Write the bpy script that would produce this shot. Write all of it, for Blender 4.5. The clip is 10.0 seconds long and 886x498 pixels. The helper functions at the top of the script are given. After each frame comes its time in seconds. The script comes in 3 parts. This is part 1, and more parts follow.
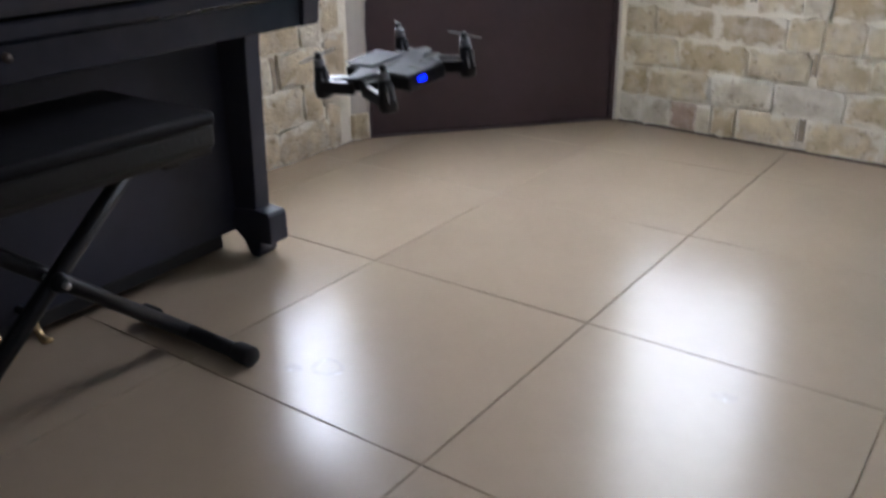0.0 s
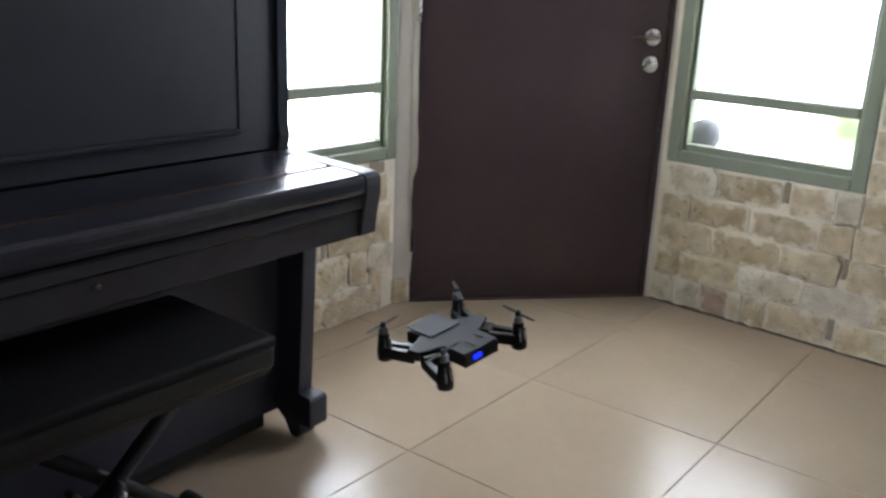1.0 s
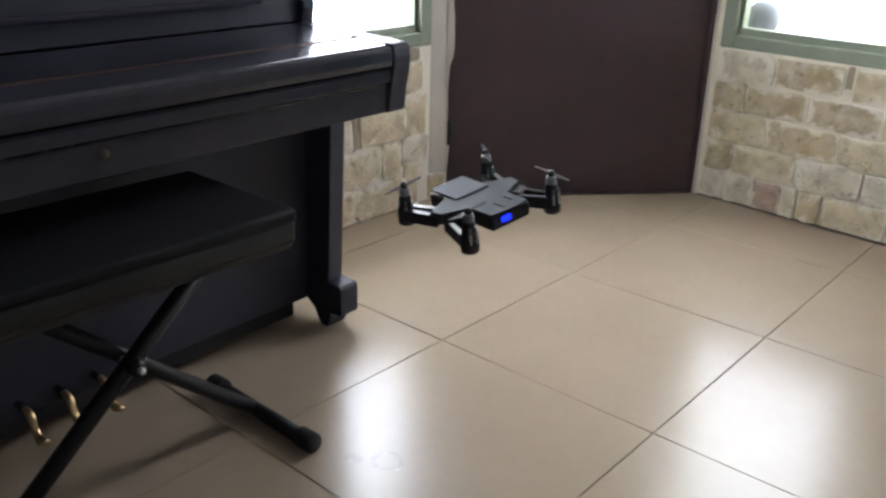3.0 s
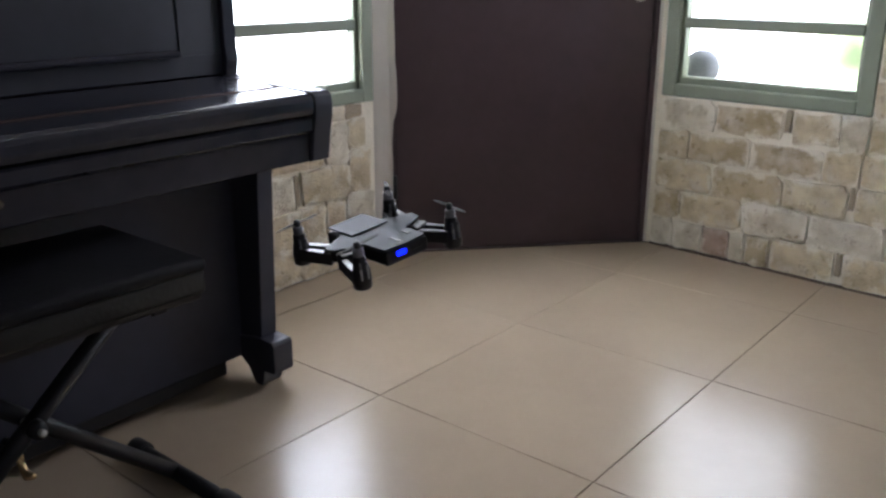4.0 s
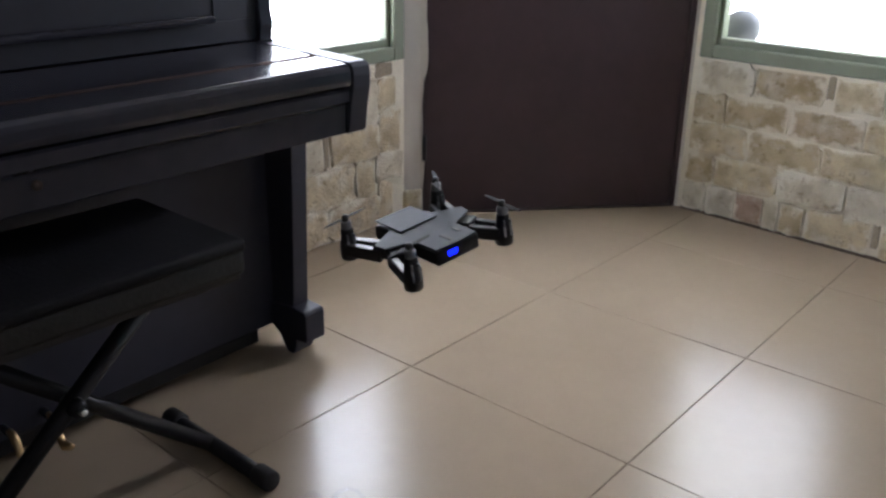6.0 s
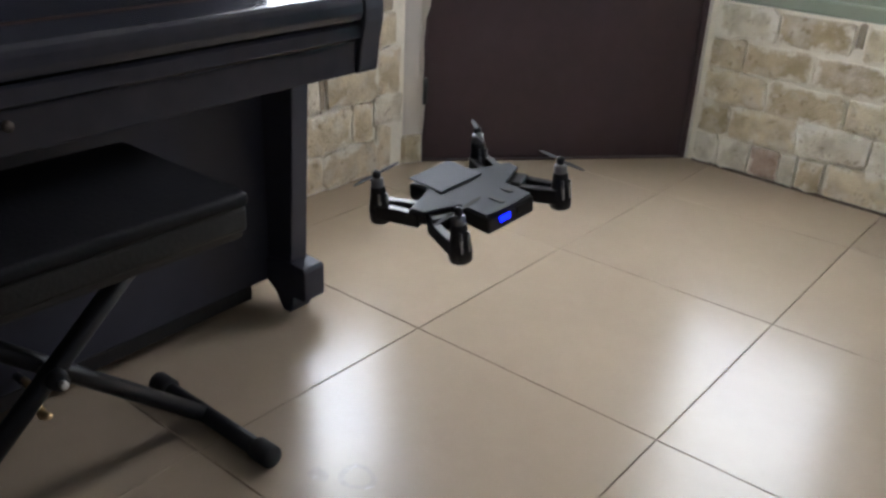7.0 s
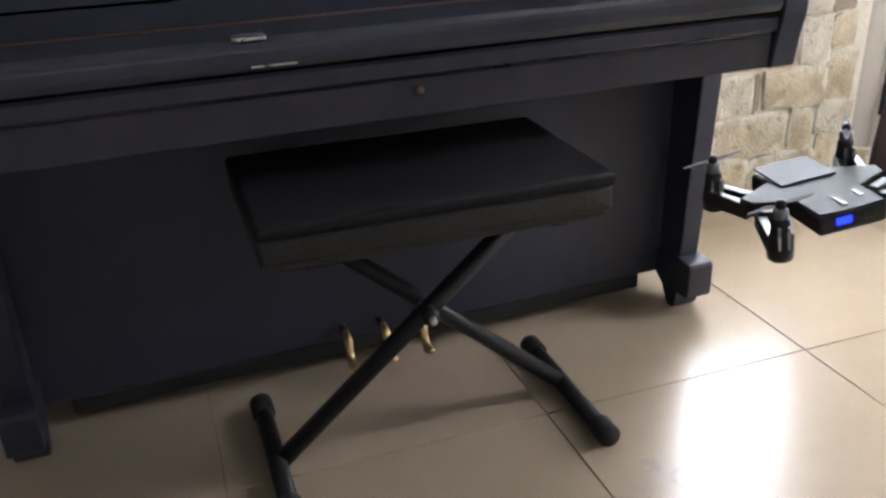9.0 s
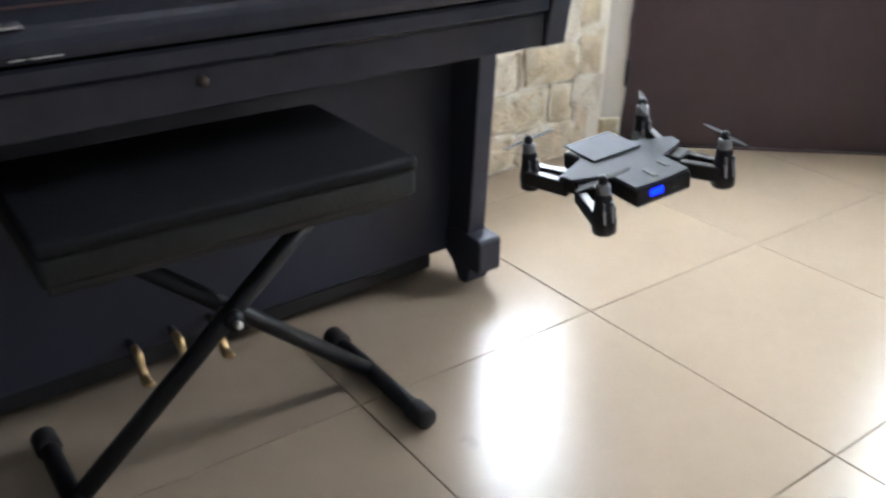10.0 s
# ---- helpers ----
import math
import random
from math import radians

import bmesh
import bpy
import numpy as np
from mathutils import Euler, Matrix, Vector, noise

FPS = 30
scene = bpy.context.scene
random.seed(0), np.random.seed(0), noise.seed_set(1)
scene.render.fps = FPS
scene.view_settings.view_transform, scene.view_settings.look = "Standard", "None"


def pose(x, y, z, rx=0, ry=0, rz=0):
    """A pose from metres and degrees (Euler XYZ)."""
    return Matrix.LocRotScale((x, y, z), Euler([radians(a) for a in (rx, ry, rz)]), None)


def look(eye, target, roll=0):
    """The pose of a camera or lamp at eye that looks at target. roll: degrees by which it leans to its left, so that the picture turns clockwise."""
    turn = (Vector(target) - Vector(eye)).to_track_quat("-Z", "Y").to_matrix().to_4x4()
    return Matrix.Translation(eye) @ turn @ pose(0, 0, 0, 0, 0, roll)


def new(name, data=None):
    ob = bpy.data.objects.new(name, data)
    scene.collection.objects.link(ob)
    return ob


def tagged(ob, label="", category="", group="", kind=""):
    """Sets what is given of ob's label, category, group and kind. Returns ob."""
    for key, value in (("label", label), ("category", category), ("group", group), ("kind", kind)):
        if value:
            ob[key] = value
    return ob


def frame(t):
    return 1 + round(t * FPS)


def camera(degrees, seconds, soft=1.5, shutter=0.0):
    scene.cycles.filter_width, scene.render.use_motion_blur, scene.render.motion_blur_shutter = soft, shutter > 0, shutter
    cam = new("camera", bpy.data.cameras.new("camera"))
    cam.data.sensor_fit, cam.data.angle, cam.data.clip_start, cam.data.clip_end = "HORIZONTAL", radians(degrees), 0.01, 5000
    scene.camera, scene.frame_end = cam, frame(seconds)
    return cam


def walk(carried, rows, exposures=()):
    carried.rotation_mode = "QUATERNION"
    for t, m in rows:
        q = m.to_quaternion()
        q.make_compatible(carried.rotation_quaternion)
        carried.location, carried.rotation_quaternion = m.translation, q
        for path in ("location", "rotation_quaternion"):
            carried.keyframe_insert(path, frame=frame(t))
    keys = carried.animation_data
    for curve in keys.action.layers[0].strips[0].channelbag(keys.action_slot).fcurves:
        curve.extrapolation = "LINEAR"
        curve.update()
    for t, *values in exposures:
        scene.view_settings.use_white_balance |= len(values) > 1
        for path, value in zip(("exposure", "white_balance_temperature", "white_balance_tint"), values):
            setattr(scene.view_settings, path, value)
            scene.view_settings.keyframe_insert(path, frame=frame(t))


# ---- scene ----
cam = camera(54.4, 10.0, soft=2.6, shutter=0.25)
PATH = [
    (0, (1.326, -1.521, 0.894), (0.245, -0.035, 0.103), -0.9),
    (0.2, (1.311, -1.536, 0.989), (0.209, -0.046, 0.237), 1.3),
    (0.5, (1.292, -1.554, 1.056), (0.225, 0.005, 0.398), 2.4),
    (0.7, (1.28, -1.559, 1.107), (0.195, 0.0, 0.482), 2.6),
    (1, (1.293, -1.556, 1.153), (0.119, -0.039, 0.586), 2.5),
    (1.2, (1.278, -1.533, 1.163), (0.059, -0.056, 0.585), 2.4),
    (1.5, (1.262, -1.483, 1.111), (0.015, -0.066, 0.448), 1.8),
    (1.7, (1.245, -1.477, 1.125), (-0.048, -0.193, 0.3), 2.3),
    (2, (1.224, -1.503, 1.105), (-0.16, -0.331, 0.261), 1.6),
    (2.2, (1.206, -1.506, 1.081), (-0.142, -0.311, 0.212), 1.7),
    (2.5, (1.222, -1.499, 1.053), (-0.059, -0.217, 0.207), 0.7),
    (2.8, (1.244, -1.484, 1.052), (0.014, -0.123, 0.255), 1.8),
    (3, (1.27, -1.477, 1.041), (0.062, -0.072, 0.289), 1.6),
    (3.2, (1.292, -1.455, 1.055), (0.091, -0.027, 0.334), 1.2),
    (4.3, (1.357, -1.376, 0.974), (0.148, 0.104, 0.384), 0.0),
    (4.5, (1.371, -1.387, 0.98), (0.171, 0.089, 0.362), -0.2),
    (4.8, (1.375, -1.378, 1.003), (0.179, 0.08, 0.337), 0.1),
    (5, (1.347, -1.385, 1.006), (0.153, 0.031, 0.253), 0.0),
    (5.2, (1.345, -1.393, 1.014), (0.111, 0.021, 0.324), 0.0),
    (5.5, (1.305, -1.382, 1.045), (0.12, 0.066, 0.339), 1.9),
    (5.7, (1.302, -1.383, 1.051), (0.087, 0.033, 0.331), 0.8),
    (6.8, (1.113, -1.314, 1.018), (-0.017, 0.137, 0.231), 2.5),
    (7, (1.102, -1.303, 1.007), (-0.024, 0.113, 0.154), 2.7),
    (7.5, (1.093, -1.261, 1.002), (-0.06, 0.1, 0.099), 2.4),
    (7.7, (1.102, -1.265, 1.0), (-0.134, 0.033, 0.113), 1.2),
    (8, (1.13, -1.264, 1.001), (-0.254, -0.138, 0.096), 0.6),
    (8.2, (1.162, -1.219, 0.998), (-0.361, -0.303, 0.081), -0.2),
    (8.5, (1.197, -1.215, 0.993), (-0.459, -0.536, 0.1), -0.6),
    (8.7, (1.217, -1.2, 0.996), (-0.475, -0.605, 0.111), -1.3),
    (9, (1.218, -1.209, 0.989), (-0.494, -0.626, 0.136), -1.9),
    (9.5, (1.207, -1.222, 0.997), (-0.433, -0.473, 0.132), -0.5),
    (9.7, (1.2, -1.217, 1.002), (-0.391, -0.382, 0.123), 0.5),
    (10, (1.15, -1.253, 0.984), (-0.292, -0.193, 0.09), 0.7),
]
# seconds, stops, kelvin, tint: the camera settles its exposure and white balance as it turns
EXPOSURE = [(0, 0.1, 6200, 14), (0.5, -0.1, 6400, 11), (1.0, -0.05, 6450, 10), (1.5, -0.08, 6350, 11), (2.0, 0.2, 6600, 12), (2.7, 0.3, 6500, 10), (3.2, 0.17, 6450, 11), (4.4, -0.3, 6350, 14), (5.5, -0.33, 6350, 14), (6.6, 0.0, 6450, 12), (7.5, 0.1, 6450, 10), (8.2, 0.53, 6700, 10), (8.8, 1.03, 6650, 11), (9.5, 1.0, 6600, 11), (10.0, 0.97, 6250, 8)]
walk(cam, [(t, look(eye, target, roll)) for t, eye, target, roll in PATH], EXPOSURE)

# ---- light and exposure ----
world = bpy.data.worlds.new("world")
scene.world = world
world.use_nodes = True
wn = world.node_tree.nodes
sky = wn.new("ShaderNodeTexSky")
sky.sky_type, sky.sun_disc = "NISHITA", False
sky.sun_elevation, sky.sun_rotation = radians(50), radians(-30)
world.node_tree.links.new(sky.outputs[0], wn["Background"].inputs[0])
wn["Background"].inputs[1].default_value = 0.1
# west and north are the seen windows; east and south are added fill
DAY_WEST, DAY_NORTH, FILL_EAST, FILL_SOUTH = 19.0, 11.6, 0.36, 0.06

sun_lamp = bpy.data.lights.new("sun", "SUN")
sun_lamp.energy, sun_lamp.angle, sun_lamp.color = 0.8, radians(12), (1.0, 0.96, 0.9)
new("sun", sun_lamp).matrix_world = look((0, 0, 5), (-0.8, -1.2, 0.5))


# ---- materials ----
def material(name, base, rough=0.5, metal=0.0, vary=0.12, scale=6.0, bump=0.0, bump_scale=60.0, rough_vary=0.1, spec=0.5, random_tint=0.0, coat=0.0):
    m = bpy.data.materials.new(name)
    m.use_nodes = True
    nt = m.node_tree
    n, link = nt.nodes, nt.links.new
    p = n["Principled BSDF"]
    tc = n.new("ShaderNodeTexCoord")
    big, fine = n.new("ShaderNodeTexNoise"), n.new("ShaderNodeTexNoise")
    for t, s in ((big, scale), (fine, scale * 9)):
        t.inputs["Scale"].default_value, t.inputs["Detail"].default_value = s, 5
        link(tc.outputs["Object"], t.inputs["Vector"])
    mix = n.new("ShaderNodeMath")
    mix.operation = "MULTIPLY_ADD"
    mix.inputs[1].default_value = 0.35
    link(fine.outputs[0], mix.inputs[0])
    link(big.outputs[0], mix.inputs[2])
    ramp = n.new("ShaderNodeValToRGB")
    ramp.color_ramp.elements[0].position, ramp.color_ramp.elements[1].position = 0.4, 0.95
    ramp.color_ramp.elements[0].color = (*[c * (1 - vary) for c in base], 1)
    ramp.color_ramp.elements[1].color = (*[min(1, c * (1 + vary)) for c in base], 1)
    link(mix.outputs[0], ramp.inputs[0])
    colour = ramp.outputs[0]
    if random_tint:
        info, hsv, rng = n.new("ShaderNodeObjectInfo"), n.new("ShaderNodeHueSaturation"), n.new("ShaderNodeMapRange")
        rng.inputs["To Min"].default_value, rng.inputs["To Max"].default_value = 1 - random_tint, 1 + random_tint
        link(info.outputs["Random"], rng.inputs["Value"])
        link(rng.outputs[0], hsv.inputs["Value"])
        link(colour, hsv.inputs["Color"])
        colour = hsv.outputs[0]
    link(colour, p.inputs["Base Color"])
    rr = n.new("ShaderNodeMapRange")
    rr.inputs["To Min"].default_value, rr.inputs["To Max"].default_value = max(0.02, rough - rough_vary), min(1, rough + rough_vary)
    link(mix.outputs[0], rr.inputs["Value"])
    link(rr.outputs[0], p.inputs["Roughness"])
    p.inputs["Metallic"].default_value = metal
    p.inputs["Specular IOR Level"].default_value = spec
    p.inputs["Coat Weight"].default_value = coat
    if bump:
        bt, b = n.new("ShaderNodeTexNoise"), n.new("ShaderNodeBump")
        bt.inputs["Scale"].default_value, bt.inputs["Detail"].default_value = bump_scale, 4
        link(tc.outputs["Object"], bt.inputs["Vector"])
        b.inputs["Strength"].default_value, b.inputs["Distance"].default_value = bump, 0.004
        link(bt.outputs[0], b.inputs["Height"])
        link(b.outputs[0], p.inputs["Normal"])
    return m


def brick_material(name, tones, lift=1.0, rim_from=-0.10):
    """Facing brick with smeared pale mortar; each brick has its own tone out of a few."""
    m = bpy.data.materials.new(name)
    m.use_nodes = True
    nt = m.node_tree
    n, link = nt.nodes, nt.links.new
    p = n["Principled BSDF"]
    geo, info = n.new("ShaderNodeNewGeometry"), n.new("ShaderNodeObjectInfo")
    tone = n.new("ShaderNodeValToRGB")
    e = tone.color_ramp.elements
    for k, c in enumerate(tones[2:]):
        e.new((k + 1) / (len(tones) - 1))
    for stop, c in zip(e, tones):
        stop.color = (*[min(0.84, v * lift) for v in c], 1)
    link(info.outputs["Random"], tone.inputs[0])

    def noise_tex(s, d=6.0, rough=0.6):
        t = n.new("ShaderNodeTexNoise")
        t.inputs["Scale"].default_value, t.inputs["Detail"].default_value, t.inputs["Roughness"].default_value = s, d, rough
        link(geo.outputs["Position"], t.inputs["Vector"])
        return t

    blot, wash, grain = noise_tex(15, 4, 0.5), noise_tex(12, 6, 0.6), noise_tex(120)
    dark = n.new("ShaderNodeMix")
    dark.data_type, dark.blend_type = "RGBA", "MULTIPLY"
    r1 = n.new("ShaderNodeValToRGB")
    r1.color_ramp.elements[0].position, r1.color_ramp.elements[1].position = 0.3, 0.62
    r1.color_ramp.elements[0].color, r1.color_ramp.elements[1].color = (0.74, 0.70, 0.60, 1), (1.08, 1.07, 1.02, 1)
    link(blot.outputs[0], r1.inputs[0])
    dark.inputs[0].default_value = 1.0
    link(tone.outputs[0], dark.inputs[6])
    link(r1.outputs[0], dark.inputs[7])
    white = n.new("ShaderNodeMix")
    white.data_type = "RGBA"
    r2 = n.new("ShaderNodeValToRGB")
    r2.color_ramp.elements[0].position, r2.color_ramp.elements[1].position = 0.5, 0.76
    link(wash.outputs[0], r2.inputs[0])
    link(r2.outputs[0], white.inputs[0])
    link(dark.outputs[2], white.inputs[6])
    white.inputs[7].default_value = (0.78, 0.72, 0.60, 1)
    # pale mortar smeared over the rims of each brick
    tc, sep = n.new("ShaderNodeTexCoord"), n.new("ShaderNodeSeparateXYZ")
    link(tc.outputs["Generated"], sep.inputs[0])

    def calc(op, a, b):
        q = n.new("ShaderNodeMath")
        q.operation = op
        for socket, value in zip(q.inputs, (a, b)):
            if isinstance(value, float):
                socket.default_value = value
            else:
                link(value, socket)
        return q.outputs[0]

    ex = calc("MULTIPLY", calc("MINIMUM", sep.outputs[0], calc("SUBTRACT", 1.0, sep.outputs[0])), 2.2)
    ez = calc("MINIMUM", sep.outputs[2], calc("SUBTRACT", 1.0, sep.outputs[2]))
    rim = calc("ADD", calc("MINIMUM", ex, ez), calc("MULTIPLY", calc("SUBTRACT", wash.outputs[0], 0.5), 1.7))
    smear = n.new("ShaderNodeMapRange")
    smear.interpolation_type = "SMOOTHSTEP"
    smear.inputs["From Min"].default_value, smear.inputs["From Max"].default_value = rim_from, rim_from + 0.3
    smear.inputs["To Min"].default_value, smear.inputs["To Max"].default_value = 0.85, 0.0
    link(rim, smear.inputs["Value"])
    edge = n.new("ShaderNodeMix")
    edge.data_type = "RGBA"
    link(smear.outputs[0], edge.inputs[0])
    link(white.outputs[2], edge.inputs[6])
    edge.inputs[7].default_value = (0.93, 0.88, 0.75, 1)
    # small dark pits and chips
    pits, pit, worn = noise_tex(34, 3, 0.65), n.new("ShaderNodeValToRGB"), n.new("ShaderNodeMix")
    worn.data_type, worn.blend_type = "RGBA", "MULTIPLY"
    pit.color_ramp.elements[0].position, pit.color_ramp.elements[1].position = 0.30, 0.41
    pit.color_ramp.elements[0].color, pit.color_ramp.elements[1].color = (0.68, 0.62, 0.54, 1), (1, 1, 1, 1)
    link(pits.outputs[0], pit.inputs[0])
    worn.inputs[0].default_value = 1.0
    link(edge.outputs[2], worn.inputs[6])
    link(pit.outputs[0], worn.inputs[7])
    link(worn.outputs[2], p.inputs["Base Color"])
    p.inputs["Roughness"].default_value = 0.9
    p.inputs["Specular IOR Level"].default_value = 0.2
    b = n.new("ShaderNodeBump")
    b.inputs["Strength"].default_value, b.inputs["Distance"].default_value = 0.9, 0.009
    add = n.new("ShaderNodeMath")
    link(blot.outputs[0], add.inputs[0])
    link(grain.outputs[0], add.inputs[1])
    link(add.outputs[0], b.inputs["Height"])
    link(b.outputs[0], p.inputs["Normal"])
    return m


def glow(name, colour, strength, tint=None):
    m = bpy.data.materials.new(name)
    m.use_nodes = True
    nt = m.node_tree
    n = nt.nodes
    n.remove(n["Principled BSDF"])
    em = n.new("ShaderNodeEmission")
    em.inputs[0].default_value, em.inputs[1].default_value = (*colour, 1), strength
    if tint:
        tc, t, r = n.new("ShaderNodeTexCoord"), n.new("ShaderNodeTexNoise"), n.new("ShaderNodeValToRGB")
        t.inputs["Scale"].default_value = 2.2
        nt.links.new(tc.outputs["Object"], t.inputs["Vector"])
        r.color_ramp.elements[0].position, r.color_ramp.elements[1].position = 0.42, 0.7
        r.color_ramp.elements[0].color, r.color_ramp.elements[1].color = (*colour, 1), (*tint, 1)
        nt.links.new(t.outputs[0], r.inputs[0])
        nt.links.new(r.outputs[0], em.inputs[0])
    nt.links.new(em.outputs[0], n["Material Output"].inputs[0])
    return m


def sunlit_leaves(m, at):
    """A soft pale green clump of far foliage in the daylight backdrop."""
    nt = m.node_tree
    n, link = nt.nodes, nt.links.new
    em = n["Emission"]
    tc, away, t = n.new("ShaderNodeTexCoord"), n.new("ShaderNodeVectorMath"), n.new("ShaderNodeTexNoise")
    away.operation = "DISTANCE"
    away.inputs[1].default_value = at
    link(tc.outputs["Object"], away.inputs[0])
    t.inputs["Scale"].default_value = 9.0
    link(tc.outputs["Object"], t.inputs["Vector"])
    edge, fade = n.new("ShaderNodeMath"), n.new("ShaderNodeMapRange")
    edge.operation = "MULTIPLY_ADD"
    edge.inputs[1].default_value = 0.12
    link(t.outputs[0], edge.inputs[0])
    link(away.outputs["Value"], edge.inputs[2])
    fade.interpolation_type = "SMOOTHSTEP"
    fade.inputs["From Min"].default_value, fade.inputs["From Max"].default_value = 0.07, 0.34
    link(edge.outputs[0], fade.inputs["Value"])
    for k, (leaf, socket) in enumerate((((0.80, 1.0, 0.62, 1), 0), (1.25, 1))):
        mx = n.new("ShaderNodeMix")
        mx.data_type = "RGBA" if k == 0 else "FLOAT"
        a, b, out = (6, 7, 2) if k == 0 else (2, 3, 0)
        link(fade.outputs[0], mx.inputs[0])
        mx.inputs[a].default_value = leaf
        if em.inputs[socket].is_linked:
            link(em.inputs[socket].links[0].from_socket, mx.inputs[b])
        else:
            mx.inputs[b].default_value = em.inputs[socket].default_value
        link(mx.outputs[out], em.inputs[socket])


def pane_material(name):
    m = bpy.data.materials.new(name)
    m.use_nodes = True
    nt = m.node_tree
    n = nt.nodes
    n.remove(n["Principled BSDF"])
    tr, gl, mx = n.new("ShaderNodeBsdfTransparent"), n.new("ShaderNodeBsdfGlossy"), n.new("ShaderNodeMixShader")
    tr.inputs[0].default_value = (0.96, 0.98, 0.96, 1)
    gl.inputs["Roughness"].default_value = 0.03
    mx.inputs[0].default_value = 0.04
    nt.links.new(tr.outputs[0], mx.inputs[1])
    nt.links.new(gl.outputs[0], mx.inputs[2])
    nt.links.new(mx.outputs[0], n["Material Output"].inputs[0])
    return m


TILE = material("glazed_tile", (0.43, 0.342, 0.243), 0.225, vary=0.06, scale=2.5, bump=0.012, bump_scale=18, rough_vary=0.038, random_tint=0.035, spec=0.52)
GROUT = material("grout", (0.35, 0.278, 0.205), 0.9, vary=0.2)
BRICK = brick_material("tan_brick", ((0.61, 0.525, 0.365), (0.67, 0.585, 0.415), (0.56, 0.48, 0.34), (0.63, 0.56, 0.405)), 1.15)
BRICK_BROWN = brick_material("brown_brick", ((0.49, 0.41, 0.27), (0.54, 0.455, 0.30), (0.48, 0.40, 0.28)), 1.14)
BRICK_PALE = brick_material("whitewashed_brick", ((0.76, 0.71, 0.58), (0.71, 0.655, 0.52), (0.80, 0.76, 0.65)), 1.0, -0.02)
BRICK_RED = brick_material("reddish_brick", ((0.55, 0.41, 0.33), (0.58, 0.45, 0.36)), 1.0)
# shade of recessed gaps put into a dark colour; also one stone
GAP_DARK = material("dark_gap_piece", (0.44, 0.37, 0.27), 0.95, vary=0.3, scale=12, bump=0.6, bump_scale=60, spec=0.2)
STONE = brick_material("cream_stone", ((0.68, 0.58, 0.42), (0.76, 0.67, 0.50), (0.62, 0.52, 0.37), (0.72, 0.62, 0.46)), 1.12)
STONE_PALE = brick_material("pale_stone", ((0.82, 0.77, 0.66), (0.78, 0.72, 0.60)), 1.02)
MORTAR = material("mortar", (0.90, 0.84, 0.70), 0.95, vary=0.10, scale=9, bump=0.8, bump_scale=70, spec=0.2)
DARK_JOINT = material("dark_joint", (0.13, 0.10, 0.075), 0.9, vary=0.4, scale=14, bump=0.4)
PLASTER = material("plaster", (0.74, 0.70, 0.63), 0.9, vary=0.08, scale=3, bump=0.3, bump_scale=40, spec=0.2)
# paints of the unseen walls and ceiling, kept dull to cut bounced light
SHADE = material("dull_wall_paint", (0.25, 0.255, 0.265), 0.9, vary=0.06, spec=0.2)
CEILING = material("ceiling_paint", (0.44, 0.43, 0.42), 0.9, vary=0.03)
GREEN = material("green_paint", (0.255, 0.29, 0.212), 0.5, vary=0.1, scale=5, bump=0.05)
DOOR = material("door_brown", (0.080, 0.051, 0.056), 0.42, vary=0.2, scale=3, bump=0.05, bump_scale=25)
# piano blacks: base colours lifted and blued to hold lens haze
BLACK = material("black_polish", (0.038, 0.039, 0.052), 0.2, vary=0.3, scale=3, rough_vary=0.06, bump=0.01, bump_scale=9)
PANEL = material("dulled_black_polish", (0.036, 0.038, 0.049), 0.42, vary=0.25, scale=3, rough_vary=0.05)
HAZED = material("hazed_black_polish", (0.035, 0.037, 0.051), 0.44, vary=0.25, scale=3, rough_vary=0.06, spec=0.35)
SATIN = material("black_satin", (0.014, 0.014, 0.015), 0.34, vary=0.3, scale=4)
BROWN = material("brown_felt_edge", (0.07, 0.032, 0.018), 0.6, vary=0.2)
BRONZE = material("dull_bronze", (0.10, 0.075, 0.06), 0.55, 0.6, vary=0.2, scale=30)
BRASS = material("brass", (0.62, 0.43, 0.22), 0.28, 1.0, vary=0.15, scale=20)
STEEL = material("brushed_steel", (0.75, 0.74, 0.72), 0.25, 1.0, vary=0.1, scale=20)
GUNMETAL = material("dark_motor_steel", (0.30, 0.30, 0.31), 0.38, 1.0, vary=0.2, scale=40)
TUBE = material("black_powder_coat", (0.016, 0.016, 0.017), 0.4, vary=0.3, scale=10, bump=0.05, bump_scale=200, spec=0.3)
RUBBER = material("black_rubber", (0.018, 0.017, 0.017), 0.7, vary=0.2)
VINYL = material("black_vinyl", (0.015, 0.015, 0.017), 0.5, vary=0.3, scale=8, bump=0.2, bump_scale=120, spec=0.18)
# the seat's vinyl again, lighter: holds the light on its sides
LIT_SIDE = material("lit_side_vinyl", (0.034, 0.034, 0.031), 0.62, vary=0.3, scale=8, bump=0.25, bump_scale=120, spec=0.3)
TEAL = material("teal_paint", (0.03, 0.24, 0.25), 0.55, vary=0.1)
GREY = material("grey_plastic", (0.050, 0.057, 0.066), 0.55, vary=0.1, scale=30, spec=0.3)
SILVER = material("silver_plastic", (0.5, 0.52, 0.55), 0.25, 0.6, vary=0.1, scale=30)
PALE = material("pale_grey_plastic", (0.095, 0.105, 0.122), 0.55, vary=0.1, scale=40, spec=0.25)
DRONE = material("black_plastic", (0.012, 0.012, 0.013), 0.32, vary=0.2, scale=30)
POT = material("dark_glazed_pot", (0.16, 0.17, 0.2), 0.5, vary=0.15)
LED = glow("blue_led", (0.004, 0.012, 1.0), 5.0)
PANE = pane_material("window_glass")
DAY_W = glow("daylight_west", (0.93, 0.955, 1.16), DAY_WEST, (0.96, 0.99, 0.97))
